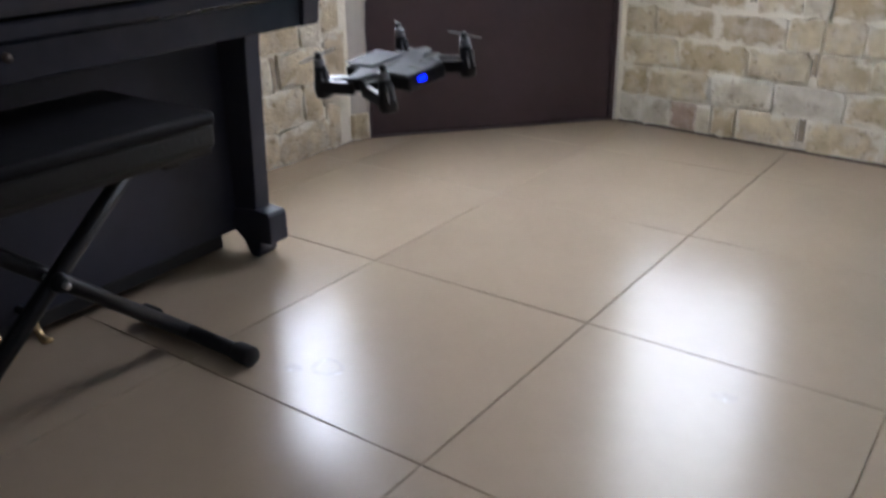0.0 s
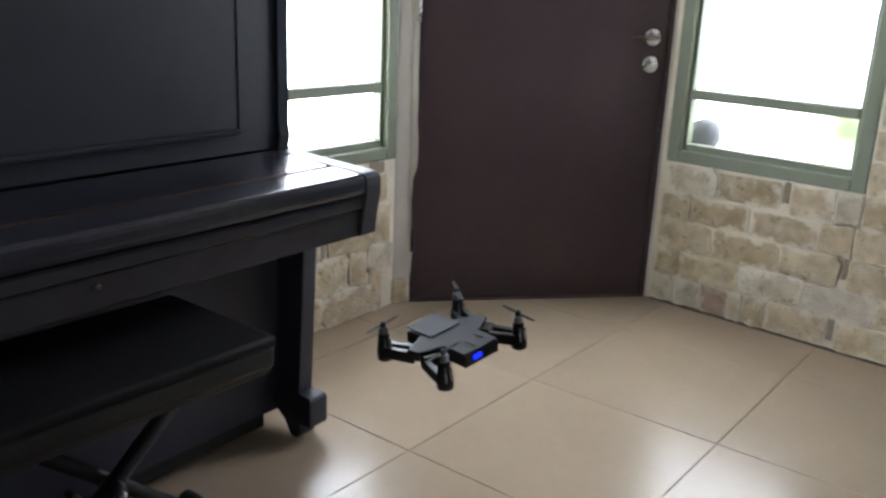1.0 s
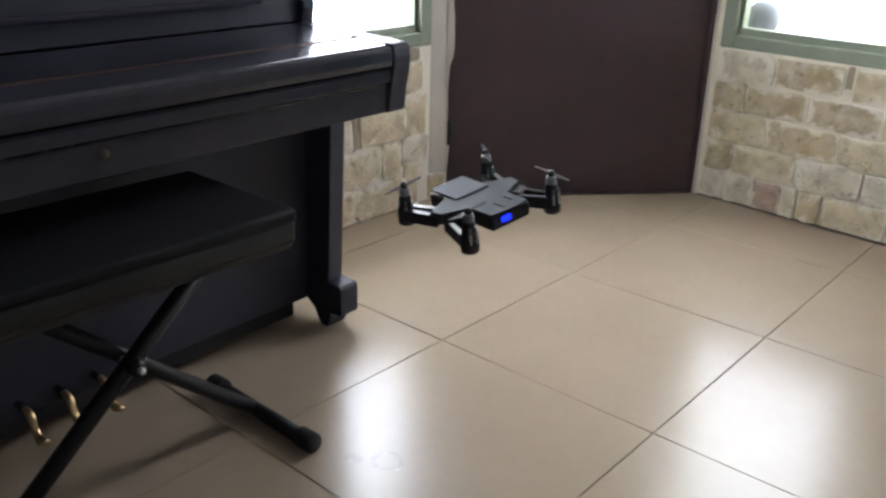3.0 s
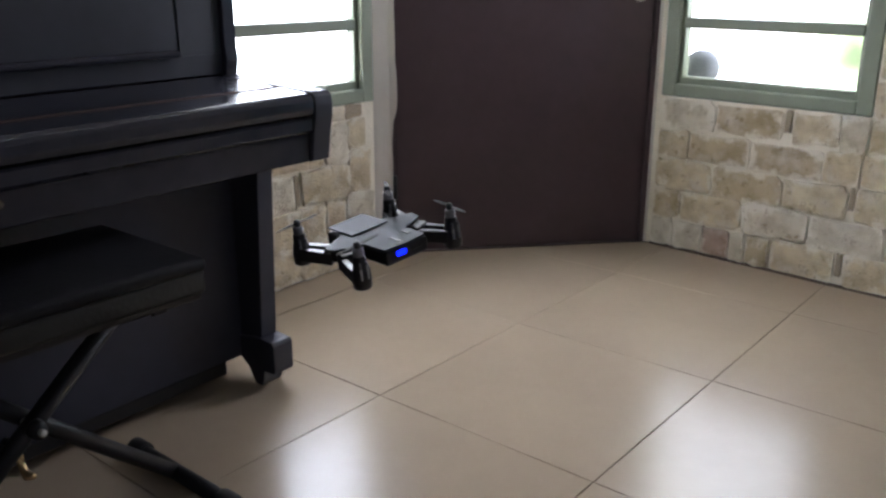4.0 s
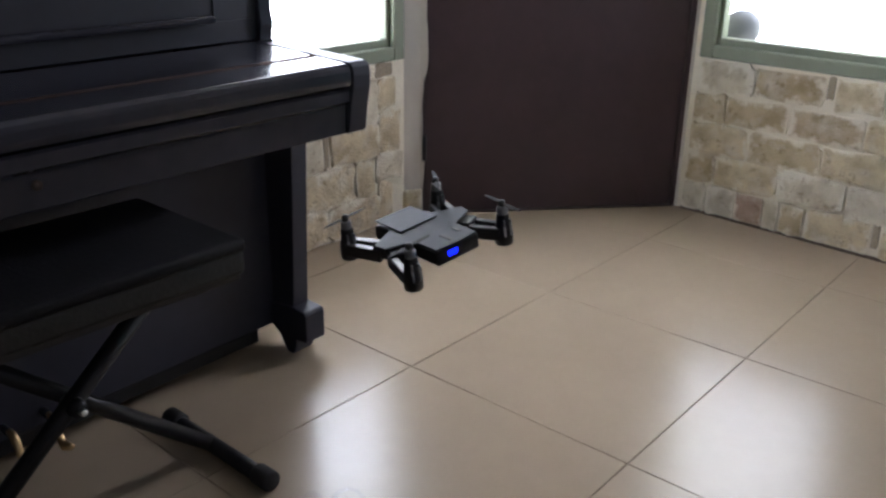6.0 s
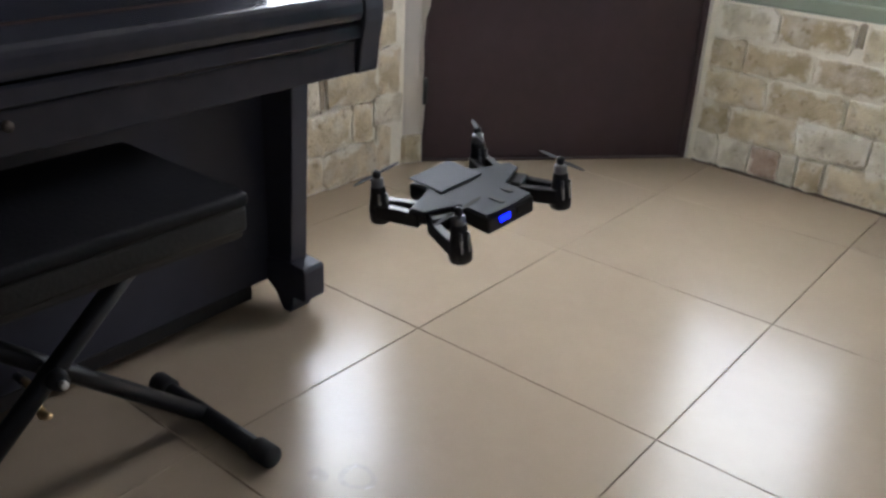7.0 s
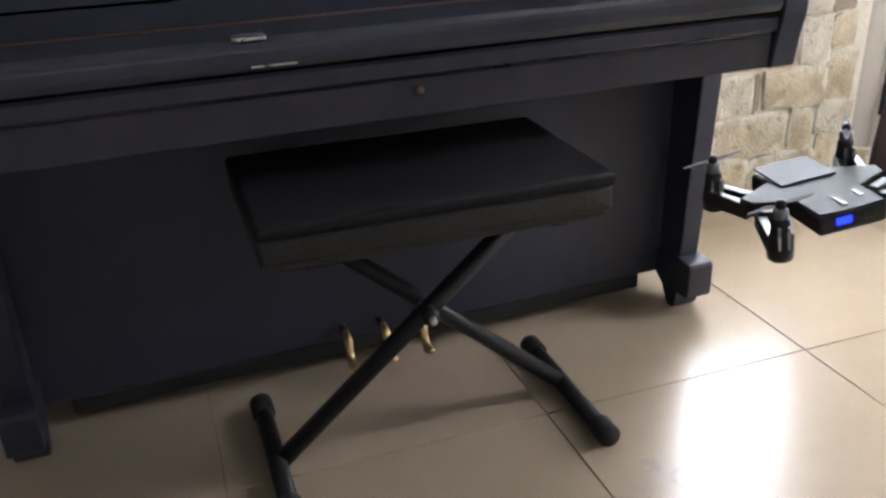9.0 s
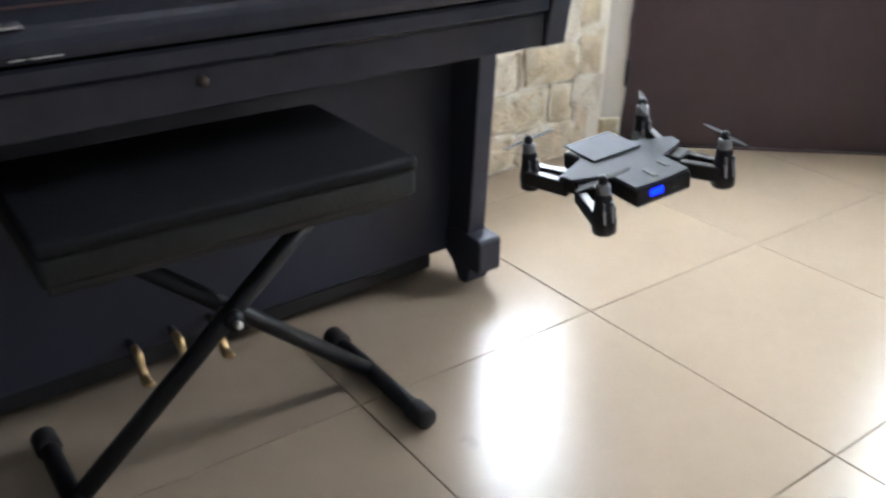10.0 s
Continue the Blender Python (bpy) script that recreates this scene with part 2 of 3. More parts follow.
DAY_N = glow("daylight_north", (0.93, 0.955, 1.16), DAY_NORTH, (0.96, 0.99, 0.97))
sunlit_leaves(DAY_N, (0.49, 0.57, 0.70))
# added fill light, glowing behind openings out of view
FILL_E = glow("fill_east", (0.86, 0.93, 1.16), FILL_EAST)
FILL_S = glow("fill_south", (0.98, 0.98, 1.0), FILL_SOUTH)


# ---- mesh helpers ----
def part(name, bm, mat, parent=None, label="", smooth=False, m=None):
    """Links a bmesh as one mesh object, under a thing or a part if one is given."""
    bmesh.ops.recalc_face_normals(bm, faces=bm.faces)
    me = bpy.data.meshes.new(name)
    bm.to_mesh(me)
    bm.free()
    me.materials.append(mat)
    for f in me.polygons:
        f.use_smooth = smooth
    ob = new(name, me)
    if m is not None:
        ob.matrix_basis = m
    if parent:
        ob.parent = parent
    return tagged(ob, label)


def box(x0, x1, y0, y1, z0, z1, bevel=0.0, segments=2, bm=None):
    b = bmesh.new()
    bmesh.ops.create_cube(b, size=1)
    for v in b.verts:
        v.co = Vector(((x0 + x1) / 2 + v.co.x * (x1 - x0), (y0 + y1) / 2 + v.co.y * (y1 - y0), (z0 + z1) / 2 + v.co.z * (z1 - z0)))
    if bevel:
        bmesh.ops.bevel(b, geom=b.edges[:], offset=bevel, segments=segments, affect="EDGES", profile=0.5)
    return merge(bm, b)


def merge(bm, b):
    if bm is None:
        return b
    me = bpy.data.meshes.new("scratch")
    b.to_mesh(me)
    b.free()
    bm.from_mesh(me)
    bpy.data.meshes.remove(me)
    return bm


def slab(outline, a0, a1, axis="y", bevel=0.0, segments=2, bm=None):
    """A profile pushed along an axis. Outline: (x, z) pairs for y, (x, y) pairs for z, (y, z) pairs for x."""
    def at(p, a):
        return {"y": (p[0], a, p[1]), "z": (p[0], p[1], a), "x": (a, p[0], p[1])}[axis]
    b = bmesh.new()
    lo = [b.verts.new(at(p, a0)) for p in outline]
    hi = [b.verts.new(at(p, a1)) for p in outline]
    k = len(outline)
    b.faces.new(lo)
    b.faces.new(hi[::-1])
    for i in range(k):
        b.faces.new((lo[i], lo[(i + 1) % k], hi[(i + 1) % k], hi[i]))
    bmesh.ops.recalc_face_normals(b, faces=b.faces)
    if bevel:
        bmesh.ops.bevel(b, geom=b.edges[:], offset=bevel, segments=segments, affect="EDGES", profile=0.5)
    return merge(bm, b)


def tube(points, radius, sides=14, bm=None, flat=1.0, ends=None):
    """A round bar through points; ends gives one radius factor for each point."""
    b = bmesh.new()
    pts = [Vector(p) for p in points]
    rings = []
    for i, p in enumerate(pts):
        d = (pts[min(i + 1, len(pts) - 1)] - pts[max(i - 1, 0)]).normalized()
        ref = Vector((0, 1, 0)) if abs(d.y) < 0.9 else Vector((1, 0, 0))
        u = d.cross(ref).normalized()
        w = d.cross(u)
        r = radius * (ends[i] if ends else 1)
        rings.append([b.verts.new(p + u * (r * flat * math.cos(2 * math.pi * k / sides)) + w * (r * math.sin(2 * math.pi * k / sides))) for k in range(sides)])
    for r0, r1 in zip(rings, rings[1:]):
        for k in range(sides):
            b.faces.new((r0[k], r0[(k + 1) % sides], r1[(k + 1) % sides], r1[k]))
    b.faces.new(rings[0])
    b.faces.new(rings[-1][::-1])
    bmesh.ops.recalc_face_normals(b, faces=b.faces)
    return merge(bm, b)


def turned(profile, sides=20, bm=None):
    """A body of revolution about z from (radius, height) pairs."""
    b = bmesh.new()
    rings = [[b.verts.new((r * math.cos(2 * math.pi * k / sides), r * math.sin(2 * math.pi * k / sides), z)) for k in range(sides)] for r, z in profile]
    for r0, r1 in zip(rings, rings[1:]):
        for k in range(sides):
            b.faces.new((r0[k], r0[(k + 1) % sides], r1[(k + 1) % sides], r1[k]))
    b.faces.new(rings[0][::-1])
    b.faces.new(rings[-1])
    return merge(bm, b)


def empty(name, x=0, y=0, z=0, rz=0):
    e = new(name)
    e.empty_display_size = 0.1
    e.matrix_basis = pose(x, y, z, 0, 0, rz)
    return e


# ---- plan ----
LEFT_X = -0.77                    # inner face of the wall behind the piano
DOOR_A, DOOR_B = (-0.742, 0.862), (-0.09, 1.607)
DOOR_TURN = math.degrees(math.atan2(DOOR_B[1] - DOOR_A[1], DOOR_B[0] - DOOR_A[0]))
DOOR_W = math.hypot(DOOR_B[0] - DOOR_A[0], DOOR_B[1] - DOOR_A[1])
RIGHT_TURN = -4.9
ROOM_H, BACK_Y, SIDE_X, THICK = 2.7, -3.4, 3.4, 0.16
LEFT_POSE = pose(LEFT_X, BACK_Y, 0, 0, 0, 90)
DOOR_POSE = pose(*DOOR_A, 0, 0, 0, DOOR_TURN)
RIGHT_POSE = pose(*DOOR_B, 0, 0, 0, RIGHT_TURN)
LEFT_LEN = 0.80 - BACK_Y
RIGHT_LEN = 3.6
# openings along each wall: from, to, bottom, top
WIN_L = (LEFT_LEN - 0.74, LEFT_LEN, 0.57, 2.15)
WIN_R = (0.02, 0.762, 0.57, 2.15)


def wall(name, m, length, opening=None, mat=PLASTER, label=""):
    """A wall along its own x, its inner face at y = 0, thick towards +y, with one opening through it."""
    if opening:
        a, b, lo, hi = opening
        bm = None
        for x0, x1, z0, z1 in ((0, a, 0, ROOM_H), (b, length, 0, ROOM_H), (a, b, 0, lo), (a, b, hi, ROOM_H)):
            if x1 - x0 > 0.001 and z1 - z0 > 0.001:
                bm = box(x0, x1, 0, THICK, z0, z1, bm=bm)
        bmesh.ops.remove_doubles(bm, verts=bm.verts, dist=0.0005)
    else:
        bm = box(0, length, 0, THICK, 0, ROOM_H)
    return tagged(part(name, bm, mat, m=m), label, "wall", kind="structure")


wall_left = wall("wall_west", LEFT_POSE, LEFT_LEN, WIN_L, MORTAR, "pale stone-faced wall with a green window behind the piano")
wall_door = wall("wall_corner", DOOR_POSE, DOOR_W, (0.0, DOOR_W - 0.012, 0.0, 2.06), PLASTER, "plastered slanting corner wall around the brown door")
wall_right = wall("wall_north", RIGHT_POSE, RIGHT_LEN, WIN_R, MORTAR, "tan brick wall with whitewashed joints and a green window")
# unseen closing walls; their openings are added to let fill light in
wall_side = wall("wall_east", pose(SIDE_X, 1.4, 0, 0, 0, -90), 4.8, (1.2, 3.4, 0.75, 2.3), SHADE, "unseen plain dull wall with an added opening for fill light")
wall_back = wall("wall_south", pose(SIDE_X, BACK_Y, 0, 0, 0, 180), SIDE_X - LEFT_X, (0.7, 2.9, 0.75, 2.3), SHADE, "unseen plain dull wall with an added opening for fill light")

# plaster corner strip between the stone wall and the door
bm = slab([(LEFT_X - 0.04, 0.80), (LEFT_X - 0.004, 0.80), (LEFT_X + 0.004, 0.812), (DOOR_A[0] + 0.002, DOOR_A[1]), (DOOR_A[0] - 0.03, DOOR_A[1] + 0.03), (DOOR_A[0] - 0.055, DOOR_A[1] + 0.01)], 0, ROOM_H, "z")
tagged(part("trim", bm, PLASTER), "rough cream plaster strip beside the door frame", "trim", kind="structure")
foot = slab([(LEFT_X - 0.02, 0.796), (LEFT_X + 0.012, 0.796), (LEFT_X + 0.02, 0.815), (DOOR_A[0] + 0.012, DOOR_A[1] - 0.004), (DOOR_A[0] - 0.02, DOOR_A[1] + 0.016)], 0.0, 0.10, "z", 0.006, 1)
tagged(part("plinth_stone", foot, BRICK), "tan corner stone at the foot of the plaster strip", "stone")

# dark joint along the foot of the brick wall
joint = part("trim", box(0.02, 2.4, -0.011, 0.0, -0.002, 0.009, 0.002, 1), DARK_JOINT, m=RIGHT_POSE)
tagged(joint, "dark joint between brick wall and floor", "trim", kind="structure")

# ceiling
bm = box(LEFT_X - 0.3, SIDE_X + 0.2, BACK_Y - 0.2, 2.1, ROOM_H, ROOM_H + 0.15)
tagged(part("ceiling", bm, CEILING), "plain dull cream ceiling", "ceiling", kind="structure")

# grout bed under the tiles
bm = box(LEFT_X - 0.2, SIDE_X + 0.2, BACK_Y - 0.2, 1.9, -0.08, -0.0025)
floor = tagged(part("floor", bm, GROUT), "glossy beige square ceramic floor tiles with dark joints", "floor", kind="structure")
bm = box(-60, 60, -60, 60, -0.3, -0.1)
tagged(part("ground", bm, GROUT), "bare ground round the house", "ground", kind="structure")


# ---- windows ----
def window(name, opening, m, mullion, label, back=0.06):
    """A green casement in a wall opening: outer frame, sill, sash rails and panes."""
    a, b, lo, hi = opening
    root = empty(name)
    root.matrix_basis = m
    tagged(root, label, "window", kind="structure")
    f = 0.052
    d0, d1 = -0.006, 0.055
    outer = box(a, a + f, d0, d1, lo, hi, 0.004, 1)
    for q in ((b - f, b, lo, hi), (a + f - 0.001, b - f + 0.001, lo, lo + 0.045), (a + f - 0.001, b - f + 0.001, hi - f, hi)):
        box(q[0], q[1], d0, d1, q[2], q[3], 0.004, 1, outer)
    part("window_frame", outer, GREEN, root)
    # inner sash stepped back behind the frame
    s = 0.016
    sash = box(a + f - 0.002, a + f + s, 0.014, d1, lo + 0.045, hi - f, 0.003, 1)
    for q in ((b - f - s, b - f + 0.002, lo + 0.045, hi - f), (a + f, b - f, lo + 0.043, lo + 0.045 + 0.026), (a + f, b - f, hi - f - s, hi - f)):
        box(q[0], q[1], 0.016, d1, q[2], q[3], 0.003, 1, sash)
    part("sash", sash, GREEN, root)
    for z in mullion:
        part("glazing_bar", box(a + f + s - 0.004, b - f - s + 0.004, 0.008, 0.052, z - 0.019, z + 0.019, 0.006, 2), GREEN, root)
    part("window_sill", box(a, b, d1 + 0.001, THICK + 0.14, lo - 0.02, lo + 0.03, 0.005, 1), PLASTER, root)
    edges = [lo + 0.069, *mullion, hi - f - s]
    for z0, z1 in zip(edges, edges[1:]):
        pane = part("pane", box(a + f + s - 0.006, b - f - s + 0.006, 0.040, 0.044, z0, z1), PANE, root)
        pane.visible_shadow = False
    return root


window("window_1", WIN_L, LEFT_POSE, (0.828, 1.45), "green painted window with clear panes in the stone wall")
window("window_2", WIN_R, RIGHT_POSE, (0.829, 1.45), "green painted window with clear panes in the brick wall")

# the last two sheets are added fill outside the unseen openings
for m, o, mat in ((LEFT_POSE, WIN_L, DAY_W), (RIGHT_POSE, WIN_R, DAY_N), (pose(SIDE_X, 1.4, 0, 0, 0, -90), (1.2, 3.4, 0.75, 2.3), FILL_E), (pose(SIDE_X, BACK_Y, 0, 0, 0, 180), (0.7, 2.9, 0.75, 2.3), FILL_S)):
    bm = box(o[0] - 0.25, o[1] + (1.6 if m is LEFT_POSE else 0.25), THICK + 0.40, THICK + 0.42, o[2] - 0.3, o[3] + 0.3)
    tagged(part("backdrop", bm, mat, m=m), "glowing sheet: overcast daylight at seen windows, added fill at unseen openings", "backdrop", kind="structure")

# round pot on the outer sill
pot = part("plant_pot", turned([(0.028, 0), (0.050, 0.014), (0.064, 0.040), (0.067, 0.062), (0.061, 0.088), (0.046, 0.110), (0.026, 0.122), (0.012, 0.125)]), POT, smooth=True)
pot.matrix_basis = RIGHT_POSE @ pose(0.075, 0.18, 0.60)
tagged(pot, "dark grey rounded pot on the outer window sill", "pot")


# ---- door ----
def ragged_edge():
    """Plaster that runs unevenly over the hinge side of the door frame."""
    outline, z = [(-0.004, 0.0)], 0.0
    while z < 2.05:
        bulge = 0.014 * max(0.0, noise.noise((z * 4.0, 3.1, 0.7))) + (0.0 if z < 0.25 else -0.005 if z < 0.5 else 0.008)
        outline.append((0.004 + bulge + random.uniform(-0.002, 0.002), z))
        z += 0.035
    outline.append((-0.004, 2.05))
    edge = part("trim", slab(outline, -0.006, 0.0015), PLASTER, m=DOOR_POSE)
    tagged(edge, "ragged cream plaster edge over the door frame", "trim", kind="structure")


def door():
    root = empty("door_1")
    root.matrix_basis = DOOR_POSE
    tagged(root, "closed dark brown flush door with dark lever handle and steel roses", "door", kind="structure")
    w = DOOR_W
    part("door_leaf", box(0.016, w - 0.03, 0.012, 0.052, 0.006, 2.03, 0.002, 1), DOOR, root)
    fr = box(0.0005, 0.014, 0.002, 0.09, 0, 2.06)
    box(w - 0.028, w - 0.012, 0.002, 0.09, 0, 2.06, bm=fr)
    box(0.014, w - 0.028, 0.002, 0.09, 2.034, 2.06, bm=fr)
    part("door_frame", fr, DOOR, root)
    for z in (1.03, 0.93):
        rose = turned([(0.030, 0), (0.031, 0.004), (0.027, 0.009), (0.012, 0.011)])
        part("rose", rose, STEEL, root, "round steel rose", True, pose(w - 0.088, 0.012, z, 90))
    lever = tube([(w - 0.088, 0.005, 1.03), (w - 0.088, -0.035, 1.03), (w - 0.098, -0.045, 1.03), (w - 0.15, -0.046, 1.029), (w - 0.190, -0.044, 1.024)], 0.009, 12, ends=[1, 1, 1.05, 0.9, 0.75])
    part("door_handle", lever, BRONZE, root, "dark metal lever handle", True)
    part("lock_cylinder", turned([(0.012, 0), (0.012, 0.016), (0.009, 0.018)], 14), STEEL, root, "", True, pose(w - 0.088, 0.004, 0.93, 90))
    for z in (0.25, 1.1, 1.85):
        part("hinge", tube([(0.010, -0.004, z - 0.045), (0.010, -0.004, z + 0.045)], 0.008, 10), STEEL if z > 1 else SATIN, root, "", True)
    part("threshold", box(0.014, w - 0.028, 0.0, 0.06, 0.0, 0.005), DOOR, root)


door()
ragged_edge()


# ---- piano ----
def piano():
    y0, y1 = -1.535, -0.09
    p = empty("upright_piano", -0.45, (y0 + y1) / 2, 0)
    tagged(p, "black polished upright piano with closed key lid and brass pedals", "piano")
    inv = p.matrix_basis.inverted()
    # it stands a little askew to its wall, turned about the end beside the door
    p.matrix_basis = pose(-0.05, y1, 0, 0, 0, 1.7) @ pose(0.05, -y1, 0) @ p.matrix_basis

    def put(name, bm, mat, label="", smooth=False, parent=None):
        for v in bm.verts:
            v.co = inv @ v.co
        return part(name, bm, mat, parent or p, label, smooth)

    put("back_panel", box(-0.70, -0.68, y0 + 0.03, y1 - 0.03, 0.05, 1.2), SATIN)
    for a, b in ((y0, y0 + 0.036), (y1 - 0.036, y1)):
        put("side_panel", slab([(-0.70, 0.03), (-0.52, 0.03), (-0.47, 0.055), (-0.36, 0.066), (-0.36, 0.60), (-0.338, 0.60), (-0.338, 0.78), (-0.332, 0.80), (-0.338, 0.83), (-0.338, 1.215), (-0.70, 1.215)], a, b, bevel=0.003), BLACK)
        # arm with rounded nose
        nose = [(-0.336, 0.60), (-0.055, 0.60), (-0.047, 0.604), (-0.040, 0.66), (-0.032, 0.70), (-0.031, 0.725), (-0.034, 0.744), (-0.044, 0.7525), (-0.10, 0.755), (-0.336, 0.766)]
        mid = (a + b) / 2
        put("key_arm", slab(nose, mid - 0.024 if mid < -0.8 else y1 - 0.052, mid + 0.034 if mid < -0.8 else y1, bevel=0.003), HAZED)
        # leg under the arm, and its toe
        c, d = (y0, y0 + 0.048) if mid < -0.8 else (y1 - 0.048, y1)
        put("leg", slab([(-0.36, 0.11), (-0.262, 0.11), (-0.258, 0.16), (-0.240, 0.54), (-0.228, 0.60), (-0.36, 0.60)], c, d, bevel=0.003), HAZED)
        toe = [(-0.36, 0.115), (-0.36, 0.066), (-0.335, 0.060), (-0.308, 0.040), (-0.294, 0.014), (-0.284, 0.0), (-0.262, 0.0), (-0.254, 0.012), (-0.250, 0.042), (-0.214, 0.044), (-0.210, 0.050), (-0.210, 0.118), (-0.216, 0.127), (-0.268, 0.130)]
        put("toe", slab(toe, c - 0.007, d + 0.007, bevel=0.003), HAZED)
        put("rear_foot", box(-0.69, -0.62, c, d, 0, 0.032, 0.004), RUBBER)
    put("base_board", box(-0.67, -0.338, y0 + 0.10, y1 - 0.10, 0.026, 0.06, 0.003), SATIN)
    put("lower_panel", box(-0.385, -0.336, y0 + 0.037, y1 - 0.037, 0.062, 0.598, 0.002), HAZED)
    # key bed, slip and lid
    put("key_bed", box(-0.37, -0.052, y0 + 0.052, y1 - 0.053, 0.602, 0.664, 0.003), BLACK)
    put("key_slip", slab([(-0.20, 0.666), (-0.046, 0.666), (-0.040, 0.672), (-0.040, 0.694), (-0.046, 0.699), (-0.20, 0.699)], y0 + 0.053, y1 - 0.054), BLACK)
    lid = [(-0.138, 0.702), (-0.046, 0.702), (-0.036, 0.706), (-0.032, 0.718), (-0.033, 0.735), (-0.037, 0.744), (-0.048, 0.750), (-0.10, 0.753), (-0.138, 0.7548)]
    put("key_lid", slab(lid, y0 + 0.055, y1 - 0.055, bevel=0.002), BLACK)
    put("hinge_strip", box(-0.1425, -0.1395, y0 + 0.056, y1 - 0.056, 0.750, 0.7575), BROWN, "thin brown hinge strip", parent=p)
    put("lid_rear", slab([(-0.336, 0.700), (-0.144, 0.700), (-0.144, 0.7553), (-0.336, 0.766)], y0 + 0.056, y1 - 0.056, bevel=0.002), BLACK)
    put("maker_plate", box(-0.066, -0.037, -1.088, -1.042, 0.7485, 0.7524, 0.0005, 1), STEEL, "small pale metal plate")
    # bright sliver added as the highlight along the lid's front edge
    put("lid_glint", box(-0.037, -0.0312, -1.068, -1.002, 0.7110, 0.7130, 0.0006, 1), STEEL, "thin metal sliver standing in for a highlight on the lid edge")
    lock = tube([(-0.053, -0.816, 0.644), (-0.046, -0.816, 0.644)], 0.008, 16)
    put("lock", lock, BRONZE, "small dull bronze keyhole plate", True)
    # upper case
    put("upper_panel", box(-0.375, -0.352, y0 + 0.037, y1 - 0.037, 0.768, 1.213, 0.002), PANEL)
    rail = box(-0.352, -0.349, y0 + 0.037, y1 - 0.037, 0.768, 0.815, 0.001)
    box(-0.352, -0.349, y0 + 0.037, y1 - 0.037, 1.16, 1.213, 0.001, 2, rail)
    box(-0.352, -0.349, y0 + 0.037, y0 + 0.15, 0.815, 1.16, 0.001, 2, rail)
    box(-0.352, -0.349, y1 - 0.15, y1 - 0.037, 0.815, 1.16, 0.001, 2, rail)
    put("panel_frame", rail, PANEL)
    put("music_ledge", box(-0.352, -0.326, y0 + 0.15, y1 - 0.16, 0.815, 0.83, 0.005), BLACK)
    put("top_lid", box(-0.71, -0.318, y0 - 0.012, y1 + 0.012, 1.217, 1.243, 0.006, 3), BLACK)
    # pedals
    for y in (-0.906, -0.826, -0.746):
        arc = [(-0.312, y, 0.094), (-0.298, y, 0.092), (-0.286, y, 0.083), (-0.279, y, 0.064), (-0.271, y, 0.048), (-0.256, y, 0.041), (-0.238, y, 0.048)]
        put("pedal", tube(arc, 0.0085, 12, flat=0.7, ends=[0.8, 0.95, 1.05, 0.85, 1.0, 1.35, 1.0]), BRASS, "curved brass pedal", True)
        put("pedal_rod", tube([(-0.37, y, 0.084), (-0.33, y, 0.092), (-0.308, y, 0.090)], 0.0085, 10), SATIN, "", True)


piano()


# ---- bench ----
def bench():
    cx = -0.04
    b = empty("keyboard_bench", cx, -0.822, 0)
    tagged(b, "black folding x-frame bench with padded vinyl seat", "bench")
    inv = b.matrix_basis.inverted()

    def put(name, bm, mat, label="", smooth=False, parent=None):
        for v in bm.verts:
            v.co = inv @ v.co
        return part(name, bm, mat, parent or b, label, smooth)

    seat = box(-0.205, 0.130, -1.108, -0.550, 0.500, 0.524)
    bmesh.ops.bevel(seat, geom=seat.edges[:], offset=0.0105, segments=4, affect="EDGES", profile=0.55)
    for v in seat.verts:
        u, w = (v.co.x + 0.0375) / 0.1675, (v.co.y + 0.829) / 0.279
        if v.co.z > 0.515:
            v.co.z += 0.010 * max(0, 1 - u * u) * max(0, 1 - w ** 4)
    put("seat", seat, VINYL, "padded black vinyl seat", True)
    # sides of the cushion, split off so their colour can carry the light
    band = box(-0.202, 0.127, -1.105, -0.553, 0.460, 0.503)
    bmesh.ops.bevel(band, geom=band.edges[:], offset=0.009, segments=3, affect="EDGES", profile=0.55)
    put("lit_seat_side", band, LIT_SIDE, "dull grey-black vinyl seat side, lightened for the light falling on it", True)
    put("seat_board", box(-0.195, 0.120, -1.098, -0.560, 0.448, 0.464, 0.003), SATIN)
    for y in (-1.02, -0.624):
        put("seat_bracket", box(-0.17, 0.09, y - 0.016, y + 0.016, 0.430, 0.449, 0.004), TUBE)
    put("leg", tube([(cx + 0.017, -1.094, 0.022), (cx + 0.017, -0.614, 0.438)], 0.0165, 16), TUBE, "", True)
    put("leg", tube([(cx - 0.019, -0.540, 0.022), (cx - 0.019, -1.02, 0.438)], 0.0155, 16), TUBE, "", True)
    for y in (-1.105, -0.537):
        foot = put("foot_bar", tube([(-0.19, y, 0.02), (0.115, y, 0.02)], 0.0165, 16), TUBE, "", True)
        for xa, xb in ((-0.212, -0.165), (0.090, 0.137)):
            cap = tube([(xa, y, 0.0215), (xa + 0.004, y, 0.0215), (xb - 0.004, y, 0.0215), (xb, y, 0.0215)], 0.0215, 16, ends=[0.86, 1, 1, 0.86])
            put("rubber_cap", cap, RUBBER, "", True)
    put("pivot_bolt", tube([(cx - 0.05, -0.822, 0.262), (cx + 0.064, -0.822, 0.262), (cx + 0.067, -0.822, 0.262)], 0.0065, 12, ends=[1, 1, 0.7]), STEEL, "steel pivot bolt", True)
    disc = tube([(cx + 0.036, -0.822, 0.262), (cx + 0.040, -0.822, 0.262), (cx + 0.056, -0.822, 0.262)], 0.026, 18, ends=[0.68, 0.68, 0.5])
    put("adjusting_disc", disc, TUBE, "", True)


bench()


